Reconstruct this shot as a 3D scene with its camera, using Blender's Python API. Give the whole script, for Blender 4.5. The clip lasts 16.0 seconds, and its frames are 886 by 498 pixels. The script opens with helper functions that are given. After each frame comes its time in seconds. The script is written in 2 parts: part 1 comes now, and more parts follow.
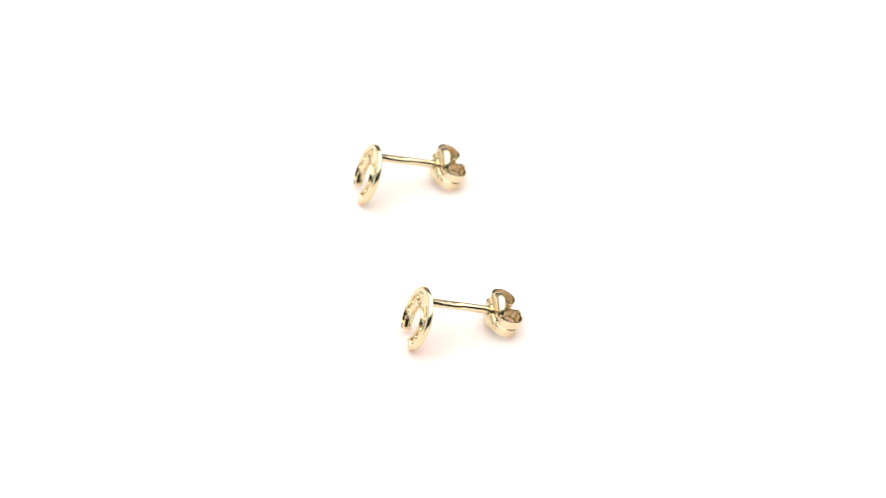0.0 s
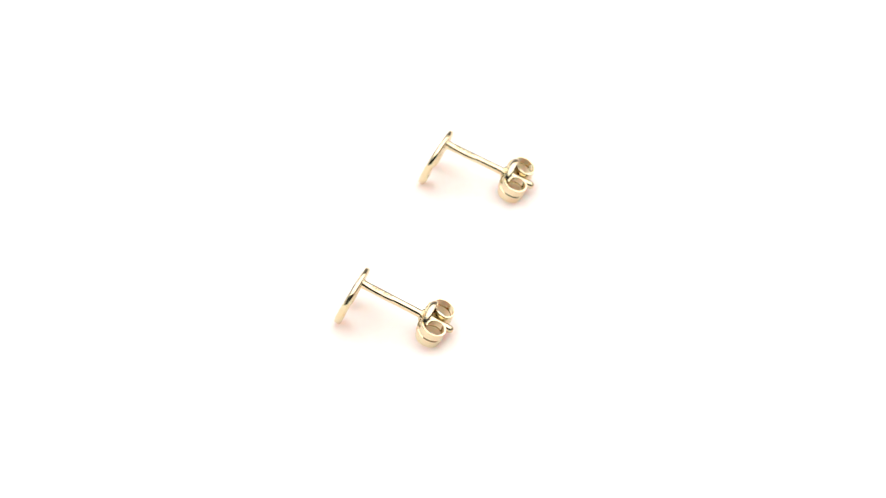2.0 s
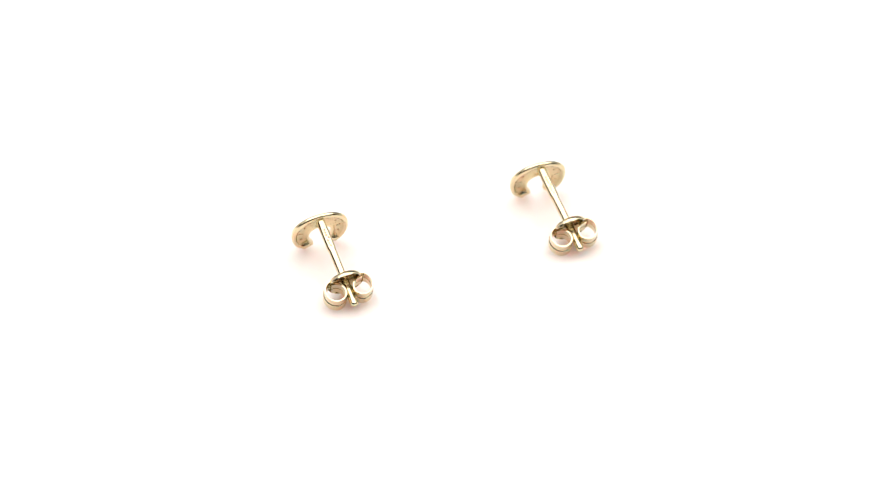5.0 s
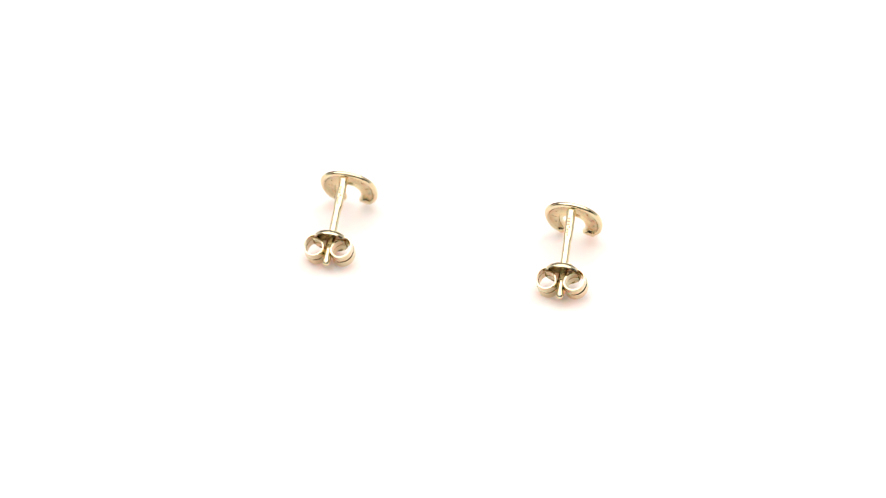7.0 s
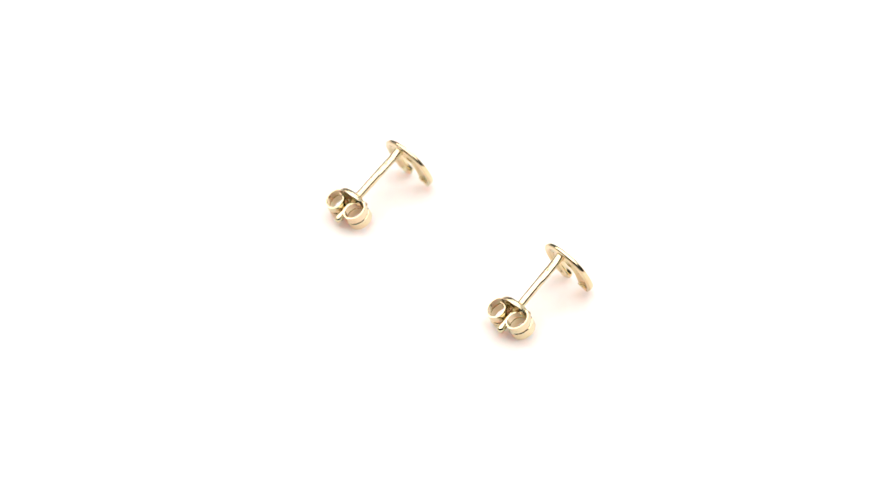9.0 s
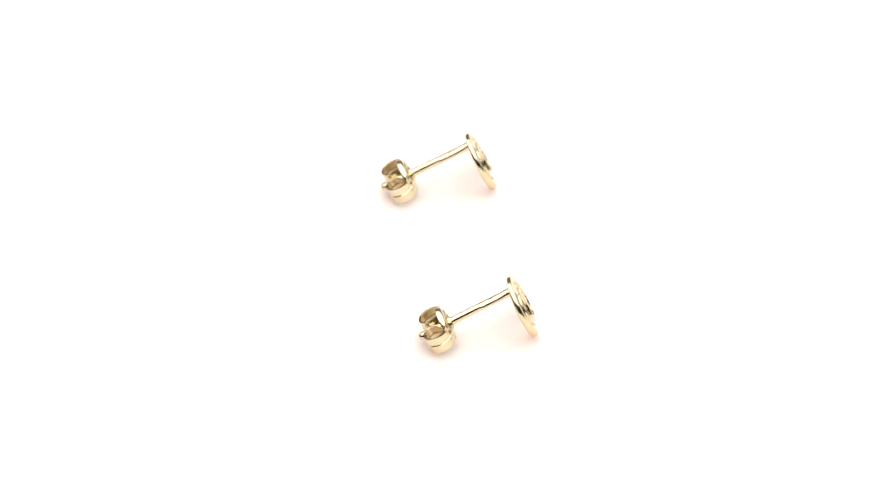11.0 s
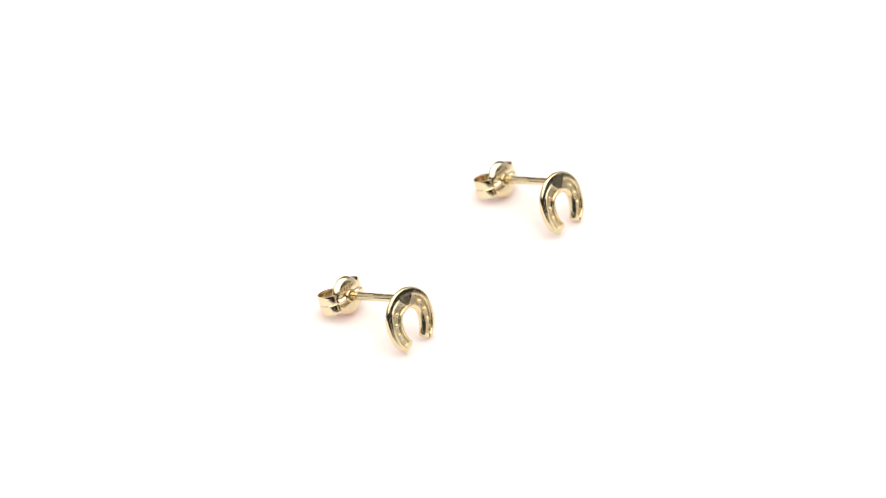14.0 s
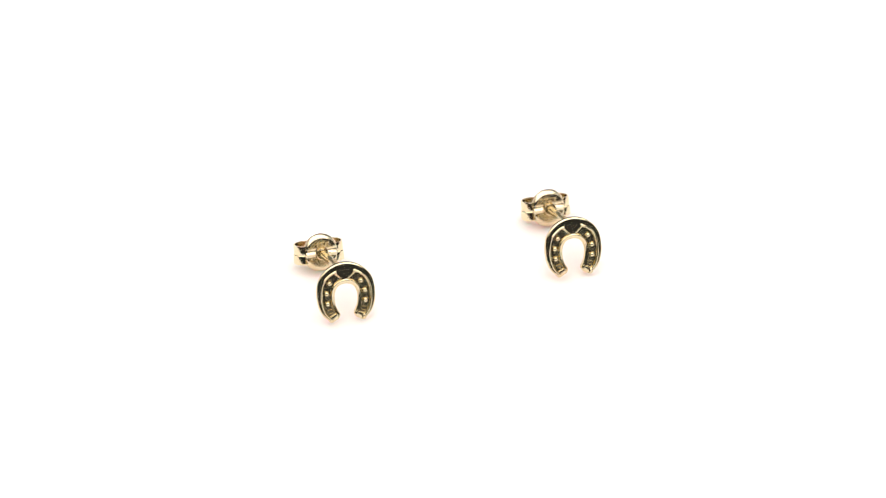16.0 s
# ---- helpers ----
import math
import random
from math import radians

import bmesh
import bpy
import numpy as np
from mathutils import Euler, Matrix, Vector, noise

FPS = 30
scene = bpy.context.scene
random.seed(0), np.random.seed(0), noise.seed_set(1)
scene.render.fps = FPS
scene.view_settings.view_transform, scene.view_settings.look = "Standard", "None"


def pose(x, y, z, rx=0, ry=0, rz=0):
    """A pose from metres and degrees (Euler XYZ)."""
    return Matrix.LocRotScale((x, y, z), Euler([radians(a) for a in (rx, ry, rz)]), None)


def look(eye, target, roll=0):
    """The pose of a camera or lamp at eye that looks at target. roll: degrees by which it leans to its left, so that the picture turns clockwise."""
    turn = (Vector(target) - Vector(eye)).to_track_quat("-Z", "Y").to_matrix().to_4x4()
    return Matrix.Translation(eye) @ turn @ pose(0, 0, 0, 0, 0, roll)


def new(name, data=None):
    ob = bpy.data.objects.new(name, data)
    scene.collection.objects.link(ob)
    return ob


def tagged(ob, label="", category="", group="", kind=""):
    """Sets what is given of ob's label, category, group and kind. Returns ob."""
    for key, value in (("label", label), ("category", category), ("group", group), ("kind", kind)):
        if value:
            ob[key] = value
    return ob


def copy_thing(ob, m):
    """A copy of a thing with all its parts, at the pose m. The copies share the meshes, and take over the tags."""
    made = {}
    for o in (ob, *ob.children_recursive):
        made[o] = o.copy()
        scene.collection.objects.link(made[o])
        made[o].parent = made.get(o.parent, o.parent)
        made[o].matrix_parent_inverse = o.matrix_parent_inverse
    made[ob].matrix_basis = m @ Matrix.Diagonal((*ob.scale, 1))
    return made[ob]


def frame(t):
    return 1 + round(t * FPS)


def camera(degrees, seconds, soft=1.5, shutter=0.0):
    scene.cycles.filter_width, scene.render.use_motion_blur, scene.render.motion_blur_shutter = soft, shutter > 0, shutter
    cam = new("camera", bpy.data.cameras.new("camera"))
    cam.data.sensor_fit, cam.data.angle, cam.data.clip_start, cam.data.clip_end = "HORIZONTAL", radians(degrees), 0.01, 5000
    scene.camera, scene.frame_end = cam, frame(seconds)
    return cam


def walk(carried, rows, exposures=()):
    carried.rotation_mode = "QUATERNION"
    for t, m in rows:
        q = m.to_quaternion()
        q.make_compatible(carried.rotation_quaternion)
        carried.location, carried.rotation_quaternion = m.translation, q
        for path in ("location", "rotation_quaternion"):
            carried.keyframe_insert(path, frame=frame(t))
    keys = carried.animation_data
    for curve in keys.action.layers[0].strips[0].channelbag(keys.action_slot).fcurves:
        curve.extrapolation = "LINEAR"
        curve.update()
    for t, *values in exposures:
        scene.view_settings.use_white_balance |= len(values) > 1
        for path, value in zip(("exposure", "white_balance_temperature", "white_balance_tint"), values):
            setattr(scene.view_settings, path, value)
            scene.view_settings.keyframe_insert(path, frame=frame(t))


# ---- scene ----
MM = 0.001
SECONDS = 16.0

# camera: it stands still and looks down at the turning disc
cam = camera(15.34, SECONDS, soft=1.05)
EYE = Vector((-0.404, -293.53, 242.56)) * MM
FALL = radians(39.417)
AIM = EYE + Vector((0, math.cos(FALL), -math.sin(FALL)))
STAND = look(EYE, AIM, -1.307)
cam.data.dof.use_dof = True
cam.data.dof.focus_distance = 0.375
cam.data.dof.aperture_fstop = 22.0
walk(cam, [(0, STAND), (SECONDS, STAND)])

# the disc's angle at the start, and its speed, in degrees
START, SPEED = 179.18, -16.671

# light: a wide soft panel overhead, added white reflectors beside, a grey screen behind and a dim room in front
world = bpy.data.worlds.new("world")
scene.world = world
world.use_nodes = True
world.node_tree.nodes["Background"].inputs[0].default_value = (0.9, 0.92, 1.0, 1)
world.node_tree.nodes["Background"].inputs[1].default_value = 0.032
scene.view_settings.exposure = 0.0

BOX_W, BOX_BACK, BOX_FRONT, BOX_H = 0.48, 0.60, -0.34, 0.40


def area_lamp(name, m, sx, sy, power, colour):
    data = bpy.data.lights.new(name, "AREA")
    data.shape, data.size, data.size_y = "RECTANGLE", sx, sy
    data.energy, data.color = power, colour
    ob = new(name, data)
    ob.matrix_basis = m
    return ob


area_lamp("panel_light", pose(0, 0.05, BOX_H - 0.004), 0.92, 0.82, 6.3, (1.0, 0.97, 0.94))


# ---- materials ----
def material(name):
    m = bpy.data.materials.new(name)
    m.use_nodes = True
    t = m.node_tree
    return m, t.nodes, t.links, t.nodes["Principled BSDF"]


def noise_node(nodes, links, scale, detail=4.0, rough=0.55):
    co = nodes.new("ShaderNodeTexCoord")
    n = nodes.new("ShaderNodeTexNoise")
    n.inputs["Scale"].default_value = scale
    n.inputs["Detail"].default_value = detail
    n.inputs["Roughness"].default_value = rough
    links.new(co.outputs["Object"], n.inputs["Vector"])
    return n


def spread(nodes, links, source, low, high):
    r = nodes.new("ShaderNodeMapRange")
    r.inputs["From Min"].default_value, r.inputs["From Max"].default_value = 0.3, 0.7
    r.inputs["To Min"].default_value, r.inputs["To Max"].default_value = low, high
    links.new(source, r.inputs["Value"])
    return r.outputs["Result"]


def blend(nodes, links, factor, a, b):
    c = nodes.new("ShaderNodeValToRGB")
    c.color_ramp.elements[0].position, c.color_ramp.elements[1].position = 0.3, 0.7
    c.color_ramp.elements[0].color, c.color_ramp.elements[1].color = (*a, 1), (*b, 1)
    links.new(factor, c.inputs["Fac"])
    return c.outputs["Color"]


def gold(name, a, b, low, high, relief):
    m, nodes, links, p = material(name)
    p.inputs["Metallic"].default_value = 1.0
    broad = noise_node(nodes, links, 420.0, 3.0)
    fine = noise_node(nodes, links, 5200.0, 5.0, 0.65)
    links.new(blend(nodes, links, broad.outputs["Fac"], a, b), p.inputs["Base Color"])
    links.new(spread(nodes, links, fine.outputs["Fac"], low, high), p.inputs["Roughness"])
    bump = nodes.new("ShaderNodeBump")
    bump.inputs["Strength"].default_value = relief
    bump.inputs["Distance"].default_value = 0.00004
    mix = nodes.new("ShaderNodeMath")
    mix.operation = "ADD"
    links.new(broad.outputs["Fac"], mix.inputs[0])
    links.new(fine.outputs["Fac"], mix.inputs[1])
    links.new(mix.outputs[0], bump.inputs["Height"])
    links.new(bump.outputs["Normal"], p.inputs["Normal"])
    return m


def matt(name, a, b, scale, rough, relief=0.15):
    m, nodes, links, p = material(name)
    broad = noise_node(nodes, links, scale, 3.0)
    fine = noise_node(nodes, links, scale * 40, 5.0)
    links.new(blend(nodes, links, broad.outputs["Fac"], a, b), p.inputs["Base Color"])
    p.inputs["Roughness"].default_value = rough
    p.inputs["Specular IOR Level"].default_value = 0.25
    bump = nodes.new("ShaderNodeBump")
    bump.inputs["Strength"].default_value = relief
    bump.inputs["Distance"].default_value = 0.00005
    links.new(fine.outputs["Fac"], bump.inputs["Height"])
    links.new(bump.outputs["Normal"], p.inputs["Normal"])
    return m


GOLD = gold("polished_gold", (0.71, 0.61, 0.39), (0.77, 0.668, 0.445), 0.13, 0.22, 0.12)
GOLD_SATIN = gold("cast_gold", (0.62, 0.51, 0.305), (0.70, 0.585, 0.37), 0.16, 0.28, 0.32)
GOLD_BACK = gold("brushed_gold", (0.72, 0.618, 0.412), (0.775, 0.675, 0.465), 0.10, 0.20, 0.16)
# darker brown gold: stamp strokes, and the shade of the back pits as colour
DARK_GOLD = gold("tarnished_gold", (0.36, 0.25, 0.13), (0.50, 0.37, 0.21), 0.25, 0.40, 0.3)
GOLD_CAST = gold("grainy_gold", (0.68, 0.575, 0.36), (0.75, 0.64, 0.42), 0.15, 0.25, 0.30)
GOLD_SHIELD = gold("satin_gold", (0.71, 0.605, 0.40), (0.765, 0.66, 0.45), 0.19, 0.28, 0.16)
WHITE = matt("white_acrylic", (0.85, 0.78, 0.76), (0.87, 0.805, 0.785), 9.0, 0.75)
# milky plastic: light spreads a few millimetres under its surface
milk = WHITE.node_tree.nodes["Principled BSDF"]
milk.inputs["Subsurface Weight"].default_value = 0.85
milk.inputs["Subsurface Radius"].default_value = (1.0, 0.72, 0.64)
milk.inputs["Subsurface Scale"].default_value = 0.006
FABRIC = matt("grey_fabric", (0.17, 0.168, 0.165), (0.21, 0.207, 0.203), 14.0, 0.9, 0.3)
REFLECTOR = matt("white_fabric", (0.74, 0.72, 0.69), (0.79, 0.77, 0.74), 14.0, 0.9, 0.3)
DARK = matt("dim_paint", (0.08, 0.078, 0.075), (0.10, 0.098, 0.094), 2.0, 0.8)


# ---- mesh helpers ----
def part(name, bm, mat, parent=None, label="", angle=42):
    data = bpy.data.meshes.new(name)
    bmesh.ops.recalc_face_normals(bm, faces=bm.faces)
    bm.to_mesh(data)
    bm.free()
    for f in data.polygons:
        f.use_smooth = True
    data.set_sharp_from_angle(angle=radians(angle))
    data.materials.append(mat)
    ob = new(name, data)
    ob.parent = parent
    return tagged(ob, label)


def twin(ob, m, parent):
    """Another object on the same mesh."""
    two = new(ob.name.split(".")[0], ob.data)
    two.parent = parent
    two.matrix_basis = m
    return two


def box(x0, y0, z0, x1, y1, z1, bevel=0.0):
    bm = bmesh.new()
    bmesh.ops.create_cube(bm, size=1.0)
    bmesh.ops.scale(bm, vec=(x1 - x0, y1 - y0, z1 - z0), verts=bm.verts)
    bmesh.ops.translate(bm, vec=((x0 + x1) / 2, (y0 + y1) / 2, (z0 + z1) / 2), verts=bm.verts)
    if bevel:
        bmesh.ops.bevel(bm, geom=bm.edges[:], offset=bevel, segments=3, profile=0.5, affect="EDGES")
    return bm


def lathe(profile, steps):
    """A turned body about z from (radius, height) pairs."""
    bm = bmesh.new()
    rings = []
    for r, z in profile:
        rings.append([bm.verts.new((r * math.cos(a), r * math.sin(a), z)) for a in
                      (2 * math.pi * i / steps for i in range(steps))])
    for lo, hi in zip(rings, rings[1:]):
        for i in range(steps):
            bm.faces.new((lo[i], lo[(i + 1) % steps], hi[(i + 1) % steps], hi[i]))
    bm.faces.new(rings[0][::-1])
    bm.faces.new(rings[-1])
    return bm


def skin(rows, closed_ring=True, caps=True):
    """A sheet over rows of points; each row is a ring where closed_ring is set."""
    bm = bmesh.new()
    made = [[bm.verts.new(Vector(v) * MM) for v in row] for row in rows]
    n = len(rows[0])
    for a, b in zip(made, made[1:]):
        for i in range(n if closed_ring else n - 1):
            j = (i + 1) % n
            bm.faces.new((a[i], a[j], b[j], b[i]))
    if caps:
        bm.faces.new(made[0][::-1])
        bm.faces.new(made[-1])
    return bm


def glide(points, f):
    """A smooth curve through points; f from 0 to 1."""
    n = len(points) - 1
    i = min(int(f * n), n - 1)
    u = f * n - i
    p1, p2 = Vector(points[i]), Vector(points[i + 1])
    p0 = Vector(points[i - 1]) if i else Vector((-points[1][0], points[1][1])) if abs(p1.x) < 1e-6 else 2 * p1 - p2
    p3 = Vector(points[i + 2]) if i + 2 <= n else 2 * p2 - p1
    return 0.5 * (2 * p1 + (p2 - p0) * u + (2 * p0 - 5 * p1 + 4 * p2 - p3) * u * u + (3 * p1 - p0 - 3 * p2 + p3) * u ** 3)


def ease(a, b, v):
    k = min(1.0, max(0.0, (v - a) / (b - a)))
    return k * k * (3 - 2 * k)


# ---- the setting ----
def setting():
    w, yb, yf, h = BOX_W, BOX_BACK, BOX_FRONT, BOX_H
    t = 0.012
    deck = -0.030
    for name, bm, mat, label in (
        ("floor", box(-w - t, yf, deck - t, w + t, yb + t, deck), FABRIC, "grey fabric floor under the turntable"),
        ("wall_back", box(-w - t, yb, deck, w + t, yb + t, h - 0.03), FABRIC, "grey fabric screen behind the turntable"),
        # out of view: white sides added to brighten the gold
        ("wall_left", box(-w - t, 0.04, deck, -w, yb, h - 0.03), REFLECTOR, "unseen white reflector added beside the turntable"),
        ("wall_right", box(w, 0.04, deck, w + t, yb, h - 0.03), REFLECTOR, "unseen white reflector added beside the turntable"),
        ("table_top", box(-0.7, -0.60, deck - t - 0.03, 0.7, 0.75, deck - t - 0.001), DARK, "dark table under the grey fabric"),
    ):
        tagged(part(name, bm, mat, None, label), kind="structure")


def light_panel():
    panel = tagged(new("light_panel"), "open grey frame of a soft light panel on two stands", "light panel")
    panel.matrix_basis = pose(0, 0.05, BOX_H)
    for x0, y0, x1, y1 in ((-0.475, -0.425, 0.475, -0.412), (-0.475, 0.412, 0.475, 0.425), (-0.475, -0.412, -0.462, 0.412), (0.462, -0.412, 0.475, 0.412)):
        part("frame_bar", box(x0, y0, -0.018, x1, y1, 0.006, 0.002), FABRIC, panel)
    for x in (-0.4735, 0.4735):
        part("stand", box(x - 0.006, 0.400, -BOX_H - 0.030, x + 0.006, 0.412, -0.0185, 0.001), FABRIC, panel)


def turntable():
    """A round white display disc on a low foot."""
    disc = tagged(new("turntable"), "round matt white display turntable turning slowly", "turntable")
    top = [(0.0005, -0.010), (0.079, -0.010), (0.0815, -0.0085), (0.082, -0.006), (0.0819, -0.0008), (0.0814, 0.0), (0.06, 0.0), (0.0005, 0.0)]
    part("plate", lathe(top, 128), WHITE, disc)
    foot = [(0.0005, -0.030), (0.063, -0.030), (0.065, -0.028), (0.065, -0.0125), (0.061, -0.0105), (0.0005, -0.0105)]
    part("foot", lathe(foot, 96), WHITE, disc)
    return disc


# ---- the earring, in millimetres: x across, y along the post to the back, z up the plate ----
OUTER = [(0, 1.0), (1.30, 0.75), (2.42, 0.02), (3.17, -1.05), (3.43, -2.3), (3.40, -3.5), (3.14, -4.55), (2.76, -5.22), (2.26, -5.72)]
INNER = [(0, -1.58), (0.52, -1.67), (0.95, -1.95), (1.22, -2.43), (1.32, -3.02), (1.29, -3.72), (1.15, -4.3), (1.01, -4.62), (0.86, -4.90)]
# across the front, from the outer edge to the inner: fraction, height, and how much of it sinks into the channel
FRONT = [(0.0, 0.52, 0), (0.004, 0.655, 0), (0.012, 0.755, 0), (0.028, 0.825, 0), (0.05, 0.865, 0), (0.085, 0.885, 0), (0.19, 0.893, 0), (0.262, 0.889, 0),
         (0.278, 0.905, 0), (0.305, 0.98, 0), (0.342, 0.98, 0), (0.367, 0.92, 0), *[(0.395 + 0.0178 * k, 0.89, 1) for k in range(21)],
         (0.774, 0.915, 0), (0.797, 0.98, 0), (0.833, 0.98, 0), (0.865, 0.92, 0), (0.91, 0.885, 0), (0.95, 0.84, 0), (0.978, 0.76, 0), (0.994, 0.66, 0), (1.0, 0.55, 0)]
BACK = [(0.994, 0.42), (0.978, 0.30), (0.95, 0.23), (0.90, 0.20), (0.85, 0.27), (0.80, 0.42), (0.74, 0.50), (0.5, 0.52), (0.32, 0.49), (0.26, 0.38),
        (0.20, 0.23), (0.16, 0.20), (0.11, 0.205), (0.07, 0.235), (0.035, 0.295), (0.012, 0.37), (0.003, 0.44)]
FORWARD = 0.25


def across(s, u):
    """The plate's point at s along the shoe (-1 to 1) and u across it."""
    side = -1 if s < 0 else 1
    o, i = glide(OUTER, abs(s)), glide(INNER, abs(s))
    q = o.lerp(i, u)
    return side * q.x * 0.984, q.y * 0.984


def widen(u, f):
    """Along the branches the channel's outer lip lies nearer to the rim."""
    knots = ((0, 0), (0.04, 0.04), (0.29, 0.215), (0.366, 0.295), (0.75, 0.745), (1.0, 1.0))
    for (a, p), (b, q) in zip(knots, knots[1:]):
        if u <= b:
            return u + f * (p + (q - p) * (u - a) / (b - a) - u)
    return u


def lean(z):
    """The front face leans back a little towards the toe."""
    return 0.03 * (-2.3 - z)


def square_frame(w, h, bar, front, back):
    """A low frame with rounded bars, half w wide and half h high, about y."""
    rows = []
    for k in range(24):
        a = 2 * math.pi * k / 24
        c, d = math.cos(a), math.sin(a)
        edge = (abs(c) ** 5 + abs(d) ** 5) ** -0.2
        x, z = w * c * edge, h * d * edge
        f = 1 - bar / max(w, h)
        i, j = 1 - 0.25 * bar / w, f + 0.25 * bar / w
        rows.append([(x, back, z), (x, front * 0.4, z), (x * i, front, z * i), (x * j, front, z * j), (x * f, front * 0.4, z * f), (x * f, back, z * f)])
    bm = skin(rows + rows[:1], caps=False)
    bmesh.ops.remove_doubles(bm, verts=bm.verts, dist=1e-9)
    return bm


def horseshoe(parent):
    rows = []
    count = 360
    for k in range(count + 1):
        s = -1 + 2 * k / count
        a = abs(s)
        ends = 1 - ease(0.93, 0.955, a)
        hollow = 1 - min(1.0, max(0.0, (a - 0.88) / 0.05))
        filed = 0.012 * math.sin(a * 420) * ease(0.86, 0.90, a)
        row = []
        for u, hgt, low in FRONT:
            x, z = across(s, widen(u, 0.8 * ease(0.12, 0.35, a)))
            start = 0.055 + 0.078 * (1 - min(1.0, max(0.0, (u - 0.36) / 0.34))) ** 0.7
            sunk = low * ends * ease(start, start + 0.026, a)
            toe = 1 - ease(0.10, 0.16, a)
            if 0.30 < u < 0.80:
                hgt += 0.05 * low * math.exp(-((a - start) / 0.013) ** 2) + 0.07 * (u - 0.30) * toe * (1 - sunk)
            elif u >= 0.80:
                hgt += 0.035 * toe
            else:
                hgt -= 0.07 * (0.30 - u) * toe
            if 0.27 < u < 0.37:
                hgt = 0.888 + (hgt - 0.888) * ease(0.10, 0.135, a)
            row.append((x, -(hgt + FORWARD - 0.16 * sunk + lean(z)), z))
        for u, hgt in BACK:
            x, z = across(s, u)
            depth = 0.20 + (hgt - 0.20) * hollow + filed if 0.15 < u < 0.88 else hgt
            row.append((x, -(depth + FORWARD), z))
        rows.append(row)

    def rounded(row, ahead, squeeze):
        cx = sum(v[0] for v in row) / len(row)
        cz = sum(v[2] for v in row) / len(row)
        drift = 0.45 if cx > 0 else -0.45
        return [(cx + (v[0] - cx) * (1 - squeeze) - drift * ahead, -0.78 + (v[1] + 0.78) * (1 - squeeze),
                 cz + (v[2] - cz) * (1 - squeeze) - ahead) for v in row]

    first, last = rows[0], rows[-1]
    cap = [(0.50 * k, 1 - (1 - (0.97 * k) ** 3) ** 0.42) for k in (0.3, 0.5, 0.66, 0.79, 0.88, 0.94, 0.98, 1.0)]
    rows = [rounded(first, *c) for c in cap[::-1]] + rows + [rounded(last, *c) for c in cap]
    shoe = part("horseshoe", skin(rows), GOLD, parent, "polished pale gold horseshoe with a sunk nail channel", 50)
    shoe.data.materials.append(GOLD_CAST)
    shoe.data.materials.append(GOLD_SATIN)
    floor_y = -(0.73 + FORWARD) * MM
    for f in shoe.data.polygons:
        if f.normal.y < -0.9 and abs(f.center.y + lean(f.center.z / MM) * MM - floor_y) < 0.03 * MM:
            f.material_index = 1
        # the hollow back takes a darker, rougher gold
        elif f.normal.y > 0.3 and -0.80 * MM < f.center.y < -0.57 * MM:
            f.material_index = 2

    # round nail heads, each in a square frame; the frame nearest the heel is empty
    head = seat = None
    for side in (-1, 1):
        for f, size in ((0.30, 1.0), (0.475, 1.0), (0.64, 1.0), (0.81, 0.86)):
            (x0, z0), (x1, z1) = across(side * f, 0.39), across(side * f, 0.72)
            x, z = (x0 + x1) / 2, (z0 + z1) / 2
            m = pose(x * MM, -(0.985 + lean(z)) * MM, z * MM, 0, -math.degrees(math.atan2(z1 - z0, x1 - x0)), 0) @ Matrix.Diagonal((size, 1, size, 1))
            if seat is None:
                seat = part("nail_seat", square_frame(0.35, 0.28, 0.10, -0.09, 0.06), GOLD, shoe, "raised square frame round a nail head")
                seat.matrix_basis = m
            else:
                tagged(twin(seat, m, shoe), "raised square frame round a nail head")
            if f > 0.7:
                continue
            m = pose(x * MM, -(1.03 + lean(z)) * MM, z * MM)
            if head is None:
                bm = bmesh.new()
                bmesh.ops.create_icosphere(bm, subdivisions=3, radius=0.00027)
                bmesh.ops.scale(bm, vec=(1, 0.9, 1), verts=bm.verts)
                head = part("nail_head", bm, GOLD, shoe, "small round nail head")
                head.matrix_basis = m
            else:
                tagged(twin(head, m, shoe), "small round nail head")
    # small pits on the hollow back: dark beads whose colour holds the shade, some of them in pairs
    pit = None
    for side in (-1, 1):
        for f, u in ((0.30, 0.52), (0.475, 0.46), (0.475, 0.60), (0.64, 0.52)):
            x, z = across(side * f, u)
            m = pose(x * MM, -(0.512 + FORWARD) * MM, z * MM)
            if pit is None:
                bm = bmesh.new()
                bmesh.ops.create_icosphere(bm, subdivisions=2, radius=0.00012)
                bmesh.ops.scale(bm, vec=(1, 0.25, 1.2), verts=bm.verts)
                pit = part("back_pit", bm, DARK_GOLD, shoe)
                pit.matrix_basis = m
            else:
                twin(pit, m, shoe)
    return shoe


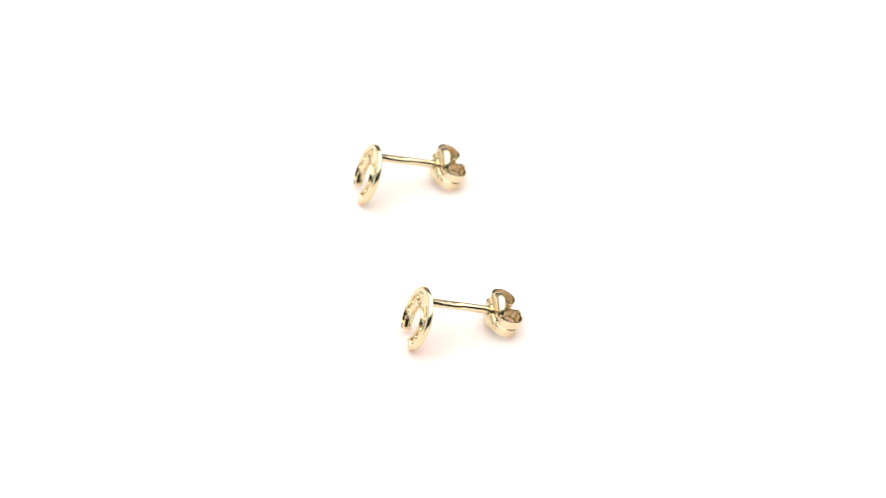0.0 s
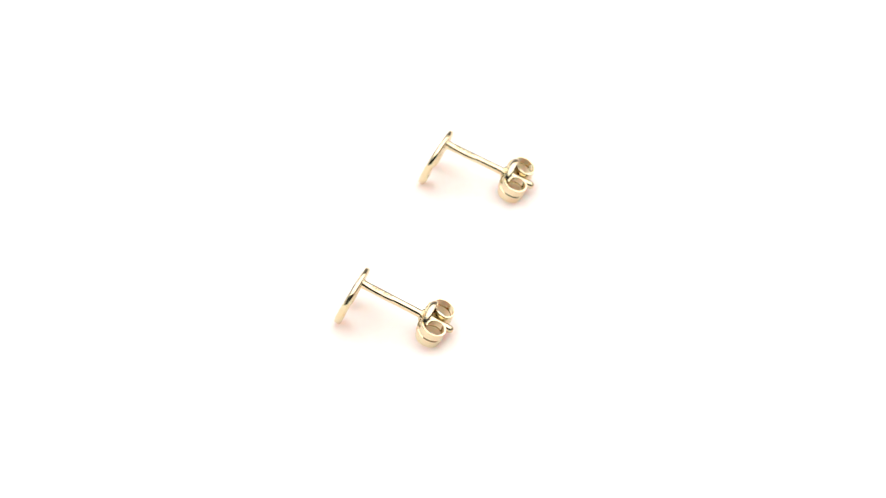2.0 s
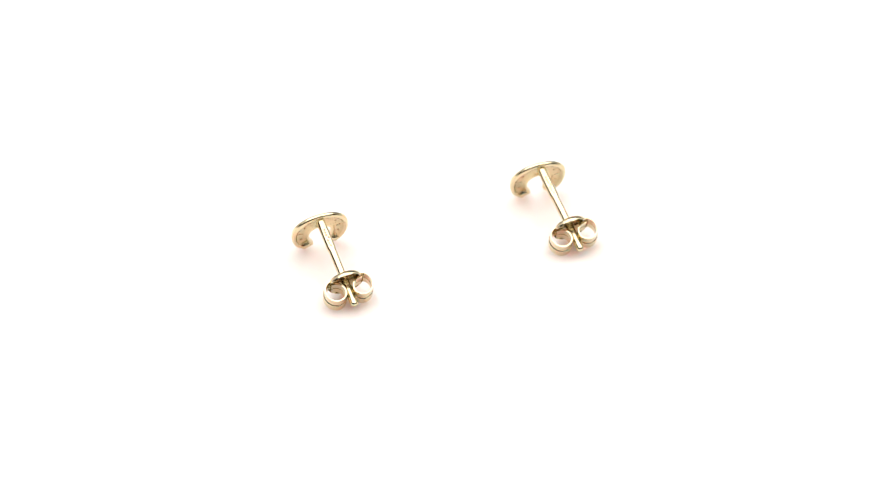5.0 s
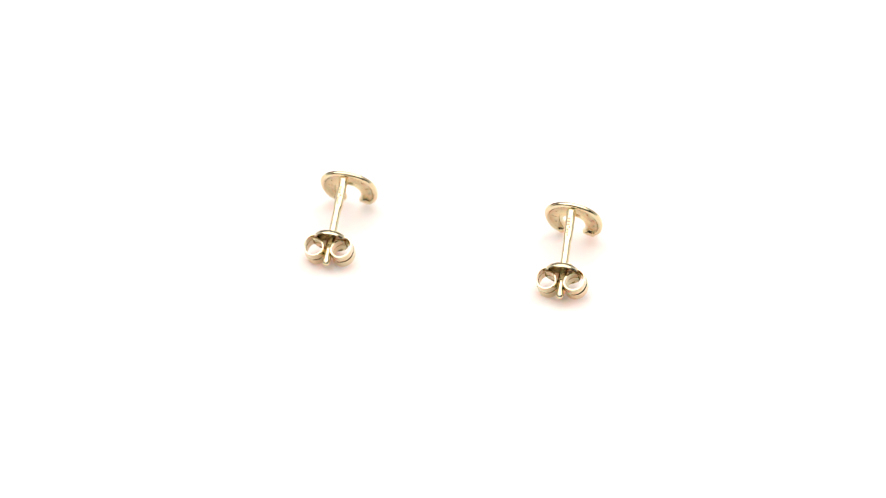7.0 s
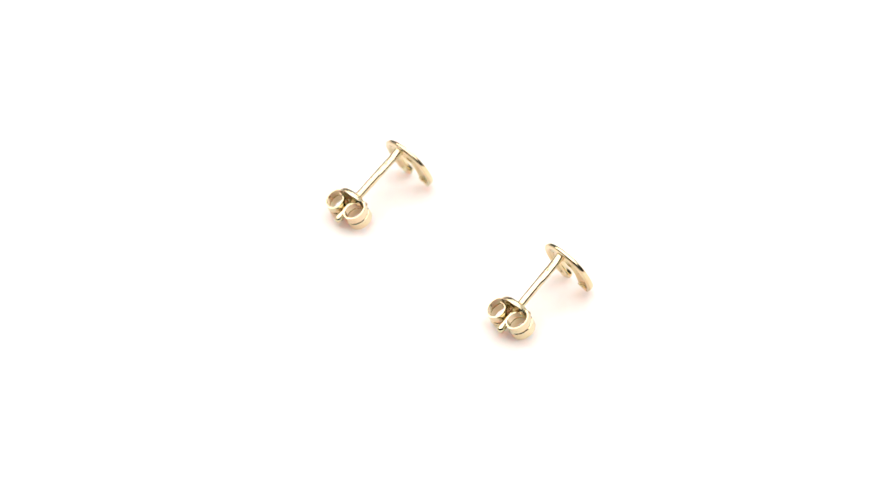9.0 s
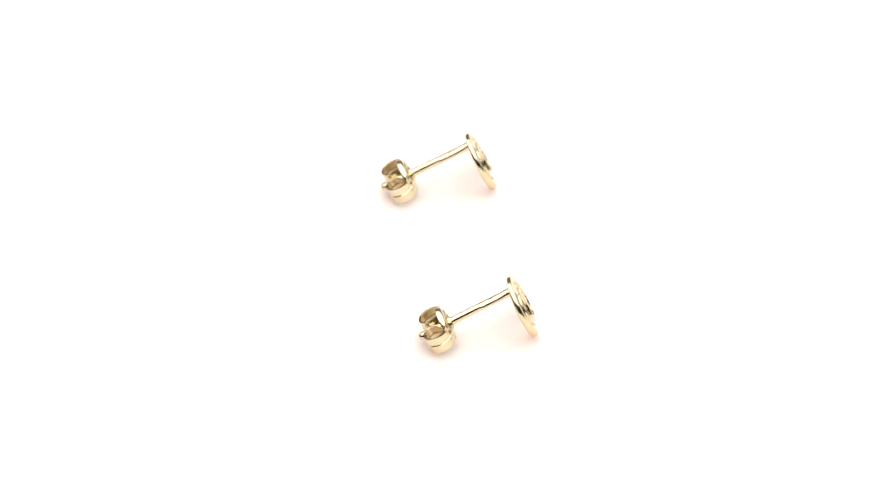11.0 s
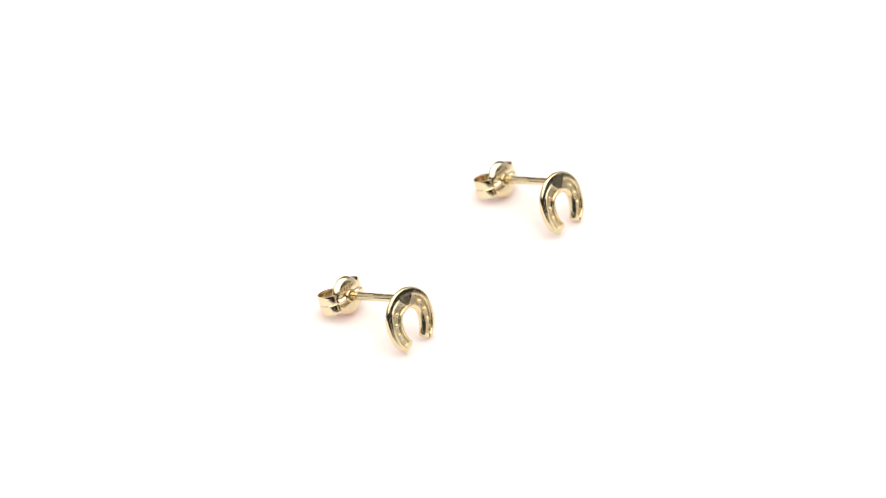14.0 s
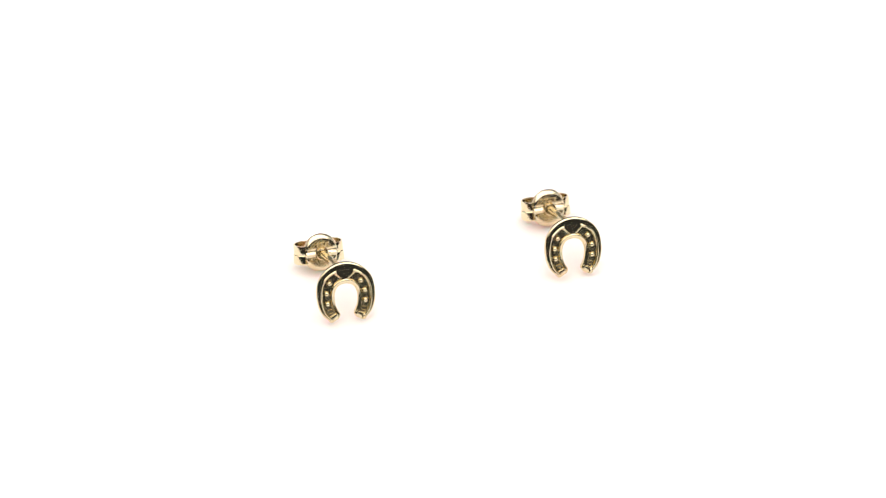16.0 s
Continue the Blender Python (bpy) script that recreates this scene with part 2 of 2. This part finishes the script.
def post(parent):
    """A round wire, pressed flat where the hallmark is stamped."""
    rows = []
    shape = [(-0.78, 0.40, 0.40), (-0.46, 0.56, 0.58), (-0.30, 0.53, 0.52), (0.25, 0.51, 0.46), (0.9, 0.53, 0.43), (2.0, 0.54, 0.42), (3.0, 0.53, 0.43),
             (3.30, 0.53, 0.43), (3.45, 0.46, 0.47), (6.0, 0.46, 0.47), (9.0, 0.46, 0.46), (10.6, 0.45, 0.45), (10.85, 0.39, 0.39),
             (10.97, 0.26, 0.26), (11.0, 0.10, 0.10)]
    for y, rx, rz in shape:
        sag = -0.10 - 0.20 * (1 - y / 7.3)
        rows.append([(rx * math.cos(a), y, sag + rz * math.sin(a)) for a in (2 * math.pi * k / 24 for k in range(24))])
    wire = part("post", skin(rows), GOLD, parent, "straight gold ear wire, flattened beside the plate", 60)
    # the stamp cannot be read: short raised strokes in a darker brown gold
    rng = random.Random(5)
    for k in range(7):
        y = 0.8 + 0.36 * k
        dx = rng.uniform(-0.12, 0.12)
        top = -0.10 - 0.20 * (1 - y / 7.3) + 0.42
        w = rng.uniform(0.10, 0.24)
        part("stamp_stroke", box((dx - 0.7 * w) * MM, (y - 0.05) * MM, (top - 0.06) * MM, (dx + 0.7 * w) * MM, (y + 0.06) * MM,
                                 (top + 0.028) * MM, 0.00001), DARK_GOLD, wire)
        part("stamp_stroke", box((dx - 0.05) * MM, (y - 0.16) * MM, (top - 0.06) * MM, (dx + 0.03) * MM, (y + 0.12) * MM,
                                 (top + 0.026) * MM, 0.00001), DARK_GOLD, wire)
    return wire


def clutch(parent):
    """The butterfly clutch: a dished shield and two curled loops."""
    rings, steps = 20, 64
    front, back = [], []
    for k in range(rings + 1):
        f = max(k / rings, 0.02)
        ra, rb = [], []
        for i in range(steps):
            a = 2 * math.pi * i / steps
            x, z = 2.10 * f * math.cos(a), 2.22 * f * math.sin(a)
            y = 7.30 + 0.06 * f * f + 0.50 * f ** 13
            y -= 0.13 * math.exp(-(z / 0.16) ** 2)
            y += 0.10 * math.exp(-((z - 0.36) / 0.2) ** 2) * abs(math.cos(a)) + 0.10 * math.exp(-((z + 0.36) / 0.2) ** 2) * abs(math.cos(a))
            ra.append((x, y, z))
            rb.append((x * 0.985, y + 0.24, z * 0.985))
        front.append(ra)
        back.append(rb)
    lip = [(v[0] * 1.012, v[1] + 0.12, v[2] * 1.012) for v in front[-1]]
    shield = part("clutch_shield", skin(front + [lip] + back[::-1]), GOLD_SHIELD, parent, "dished gold shield of the butterfly clutch", 55)

    collar = [(7.26, 0.46), (7.08, 0.50), (7.00, 0.58), (7.03, 0.68), (7.18, 0.77), (7.40, 0.81)]
    part("collar", skin([[(r * math.cos(a), y, r * math.sin(a) - 0.03) for a in (2 * math.pi * k / 24 for k in range(24))] for y, r in collar]),
         GOLD_SATIN, shield, "drawn collar round the post hole")

    # one loop: a strip with a crease along its middle, curled from the shield's side round to the post
    path = [(1.30, 7.62), (1.85, 7.60), (2.34, 7.78), (2.74, 8.24), (2.90, 8.92), (2.74, 9.62), (2.30, 10.15), (1.62, 10.40), (0.98, 10.23),
            (0.54, 9.80), (0.42, 9.24), (0.56, 8.68), (0.92, 8.26), (1.40, 8.06), (1.85, 8.06)]
    width = [-1.20, -1.15, -1.00, -0.62, -0.32, -0.17, -0.09, -0.02, 0.10, 0.45, 0.82, 0.94, 0.98]
    puff = [0.06, 0.075, 0.085, 0.085, 0.075, 0.06, -0.02, 0.015, 0.025, 0.03, 0.025, 0.015, 0.0]
    for side in (1, -1):
        rows = []
        n = 72
        for k in range(n + 1):
            f = k / n
            q = glide(path, f)
            ahead = (glide(path, min(1, f + 0.01)) - glide(path, max(0, f - 0.01))).normalized()
            out = Vector((ahead.y, -ahead.x))
            trim = 1 - 0.12 * ease(0.75, 1.0, f)
            row = []
            for z, b in zip(width, puff):
                v = q + out * b
                row.append((side * v.x * 0.99, v.y, z * trim))
            for z, b in zip(width[::-1], puff[::-1]):
                v = q + out * (b - 0.17)
                row.append((side * v.x * 0.99, v.y, z * trim * 0.985))
            rows.append(row)
        part("clutch_loop", skin(rows), GOLD_BACK, shield, "curled gold spring loop with a creased middle", 32)

    # worn marks on the shield's face
    rng = random.Random(8)
    for k in range(5):
        x = -0.95 + 0.42 * k
        h = rng.uniform(0.16, 0.30)
        part("stamp_stroke", box((x - 0.05) * MM, 7.215 * MM, (1.05 - h) * MM, (x + 0.06) * MM, 7.40 * MM, (1.05 + h) * MM, 0.00002), GOLD_SATIN, shield)
        part("stamp_stroke", box((x - 0.16) * MM, 7.225 * MM, (1.12 + h * 0.4) * MM, (x + 0.16) * MM, 7.40 * MM, (1.22 + h * 0.4) * MM, 0.00002), GOLD_SATIN, shield)
    return shield


def lowest(ob, m, kind):
    low = 1.0
    for o in ob.children_recursive:
        if o.name.startswith(kind):
            n = m @ (o.matrix_basis if o.parent == ob else o.parent.matrix_basis @ o.matrix_basis)
            low = min(low, min((n @ v.co).z for v in o.data.vertices))
    return low


def rest(ob, x, y, turn, roll):
    """The pose on the disc at angle 0, tipped back until plate and clutch both touch it."""
    flat, steep = -10.0, -40.0
    for k in range(24):
        pitch = (flat + steep) / 2
        m = pose(0, 0, 0, 0, 0, turn) @ pose(0, 0, 0, pitch) @ pose(0, 0, 0, 0, roll)
        if lowest(ob, m, "horseshoe") < lowest(ob, m, "clutch"):
            flat = pitch
        else:
            steep = pitch
    return Matrix.Translation((x * MM, y * MM, -lowest(ob, m, ("horseshoe", "clutch")))) @ m


setting()
light_panel()
TURNTABLE = turntable()

FIRST = tagged(new("stud_earring"), "pale yellow gold horseshoe stud earring with butterfly clutch lying on white", "earring", "pair of earrings")
horseshoe(FIRST)
post(FIRST)
clutch(FIRST)
SECOND = copy_thing(FIRST, Matrix())
# the plates sit a little askew on their posts, and the clutches are turned a little
for thing, shift, rise, tilt, skew, spin, swing in ((FIRST, 0.24, -0.158, 1.59, -6.4, 0.0, -2.0), (SECOND, -0.02, -0.186, 1.34, -2.55, -1.5, -0.66)):
    for piece in thing.children:
        if piece.name.startswith("horseshoe"):
            piece.matrix_basis = pose(shift * MM, 0, rise * MM, 0, 0, skew) @ pose(0, 0, 0, tilt)
        elif piece.name.startswith("clutch"):
            piece.matrix_basis = pose(0, 7.89 * MM, -0.09 * MM, 0, 0, swing) @ pose(0, 0, 0, 0, spin) @ pose(0, -8.0 * MM, 0)
# both lie touching the disc
PLACES = ((FIRST, rest(FIRST, 7.405, -12.316, 107.965, 6.234)),
          (SECOND, rest(SECOND, 1.326, 14.141, 105.82, 4.99)))


def motions():
    steps = [i * 0.5 for i in range(int(SECONDS * 2) + 1)]
    walk(TURNTABLE, [(t, pose(0, 0, 0, 0, 0, START + SPEED * t)) for t in steps])
    for thing, at in PLACES:
        walk(thing, [(t, pose(0, 0, 0, 0, 0, START + SPEED * t) @ at) for t in steps])


motions()
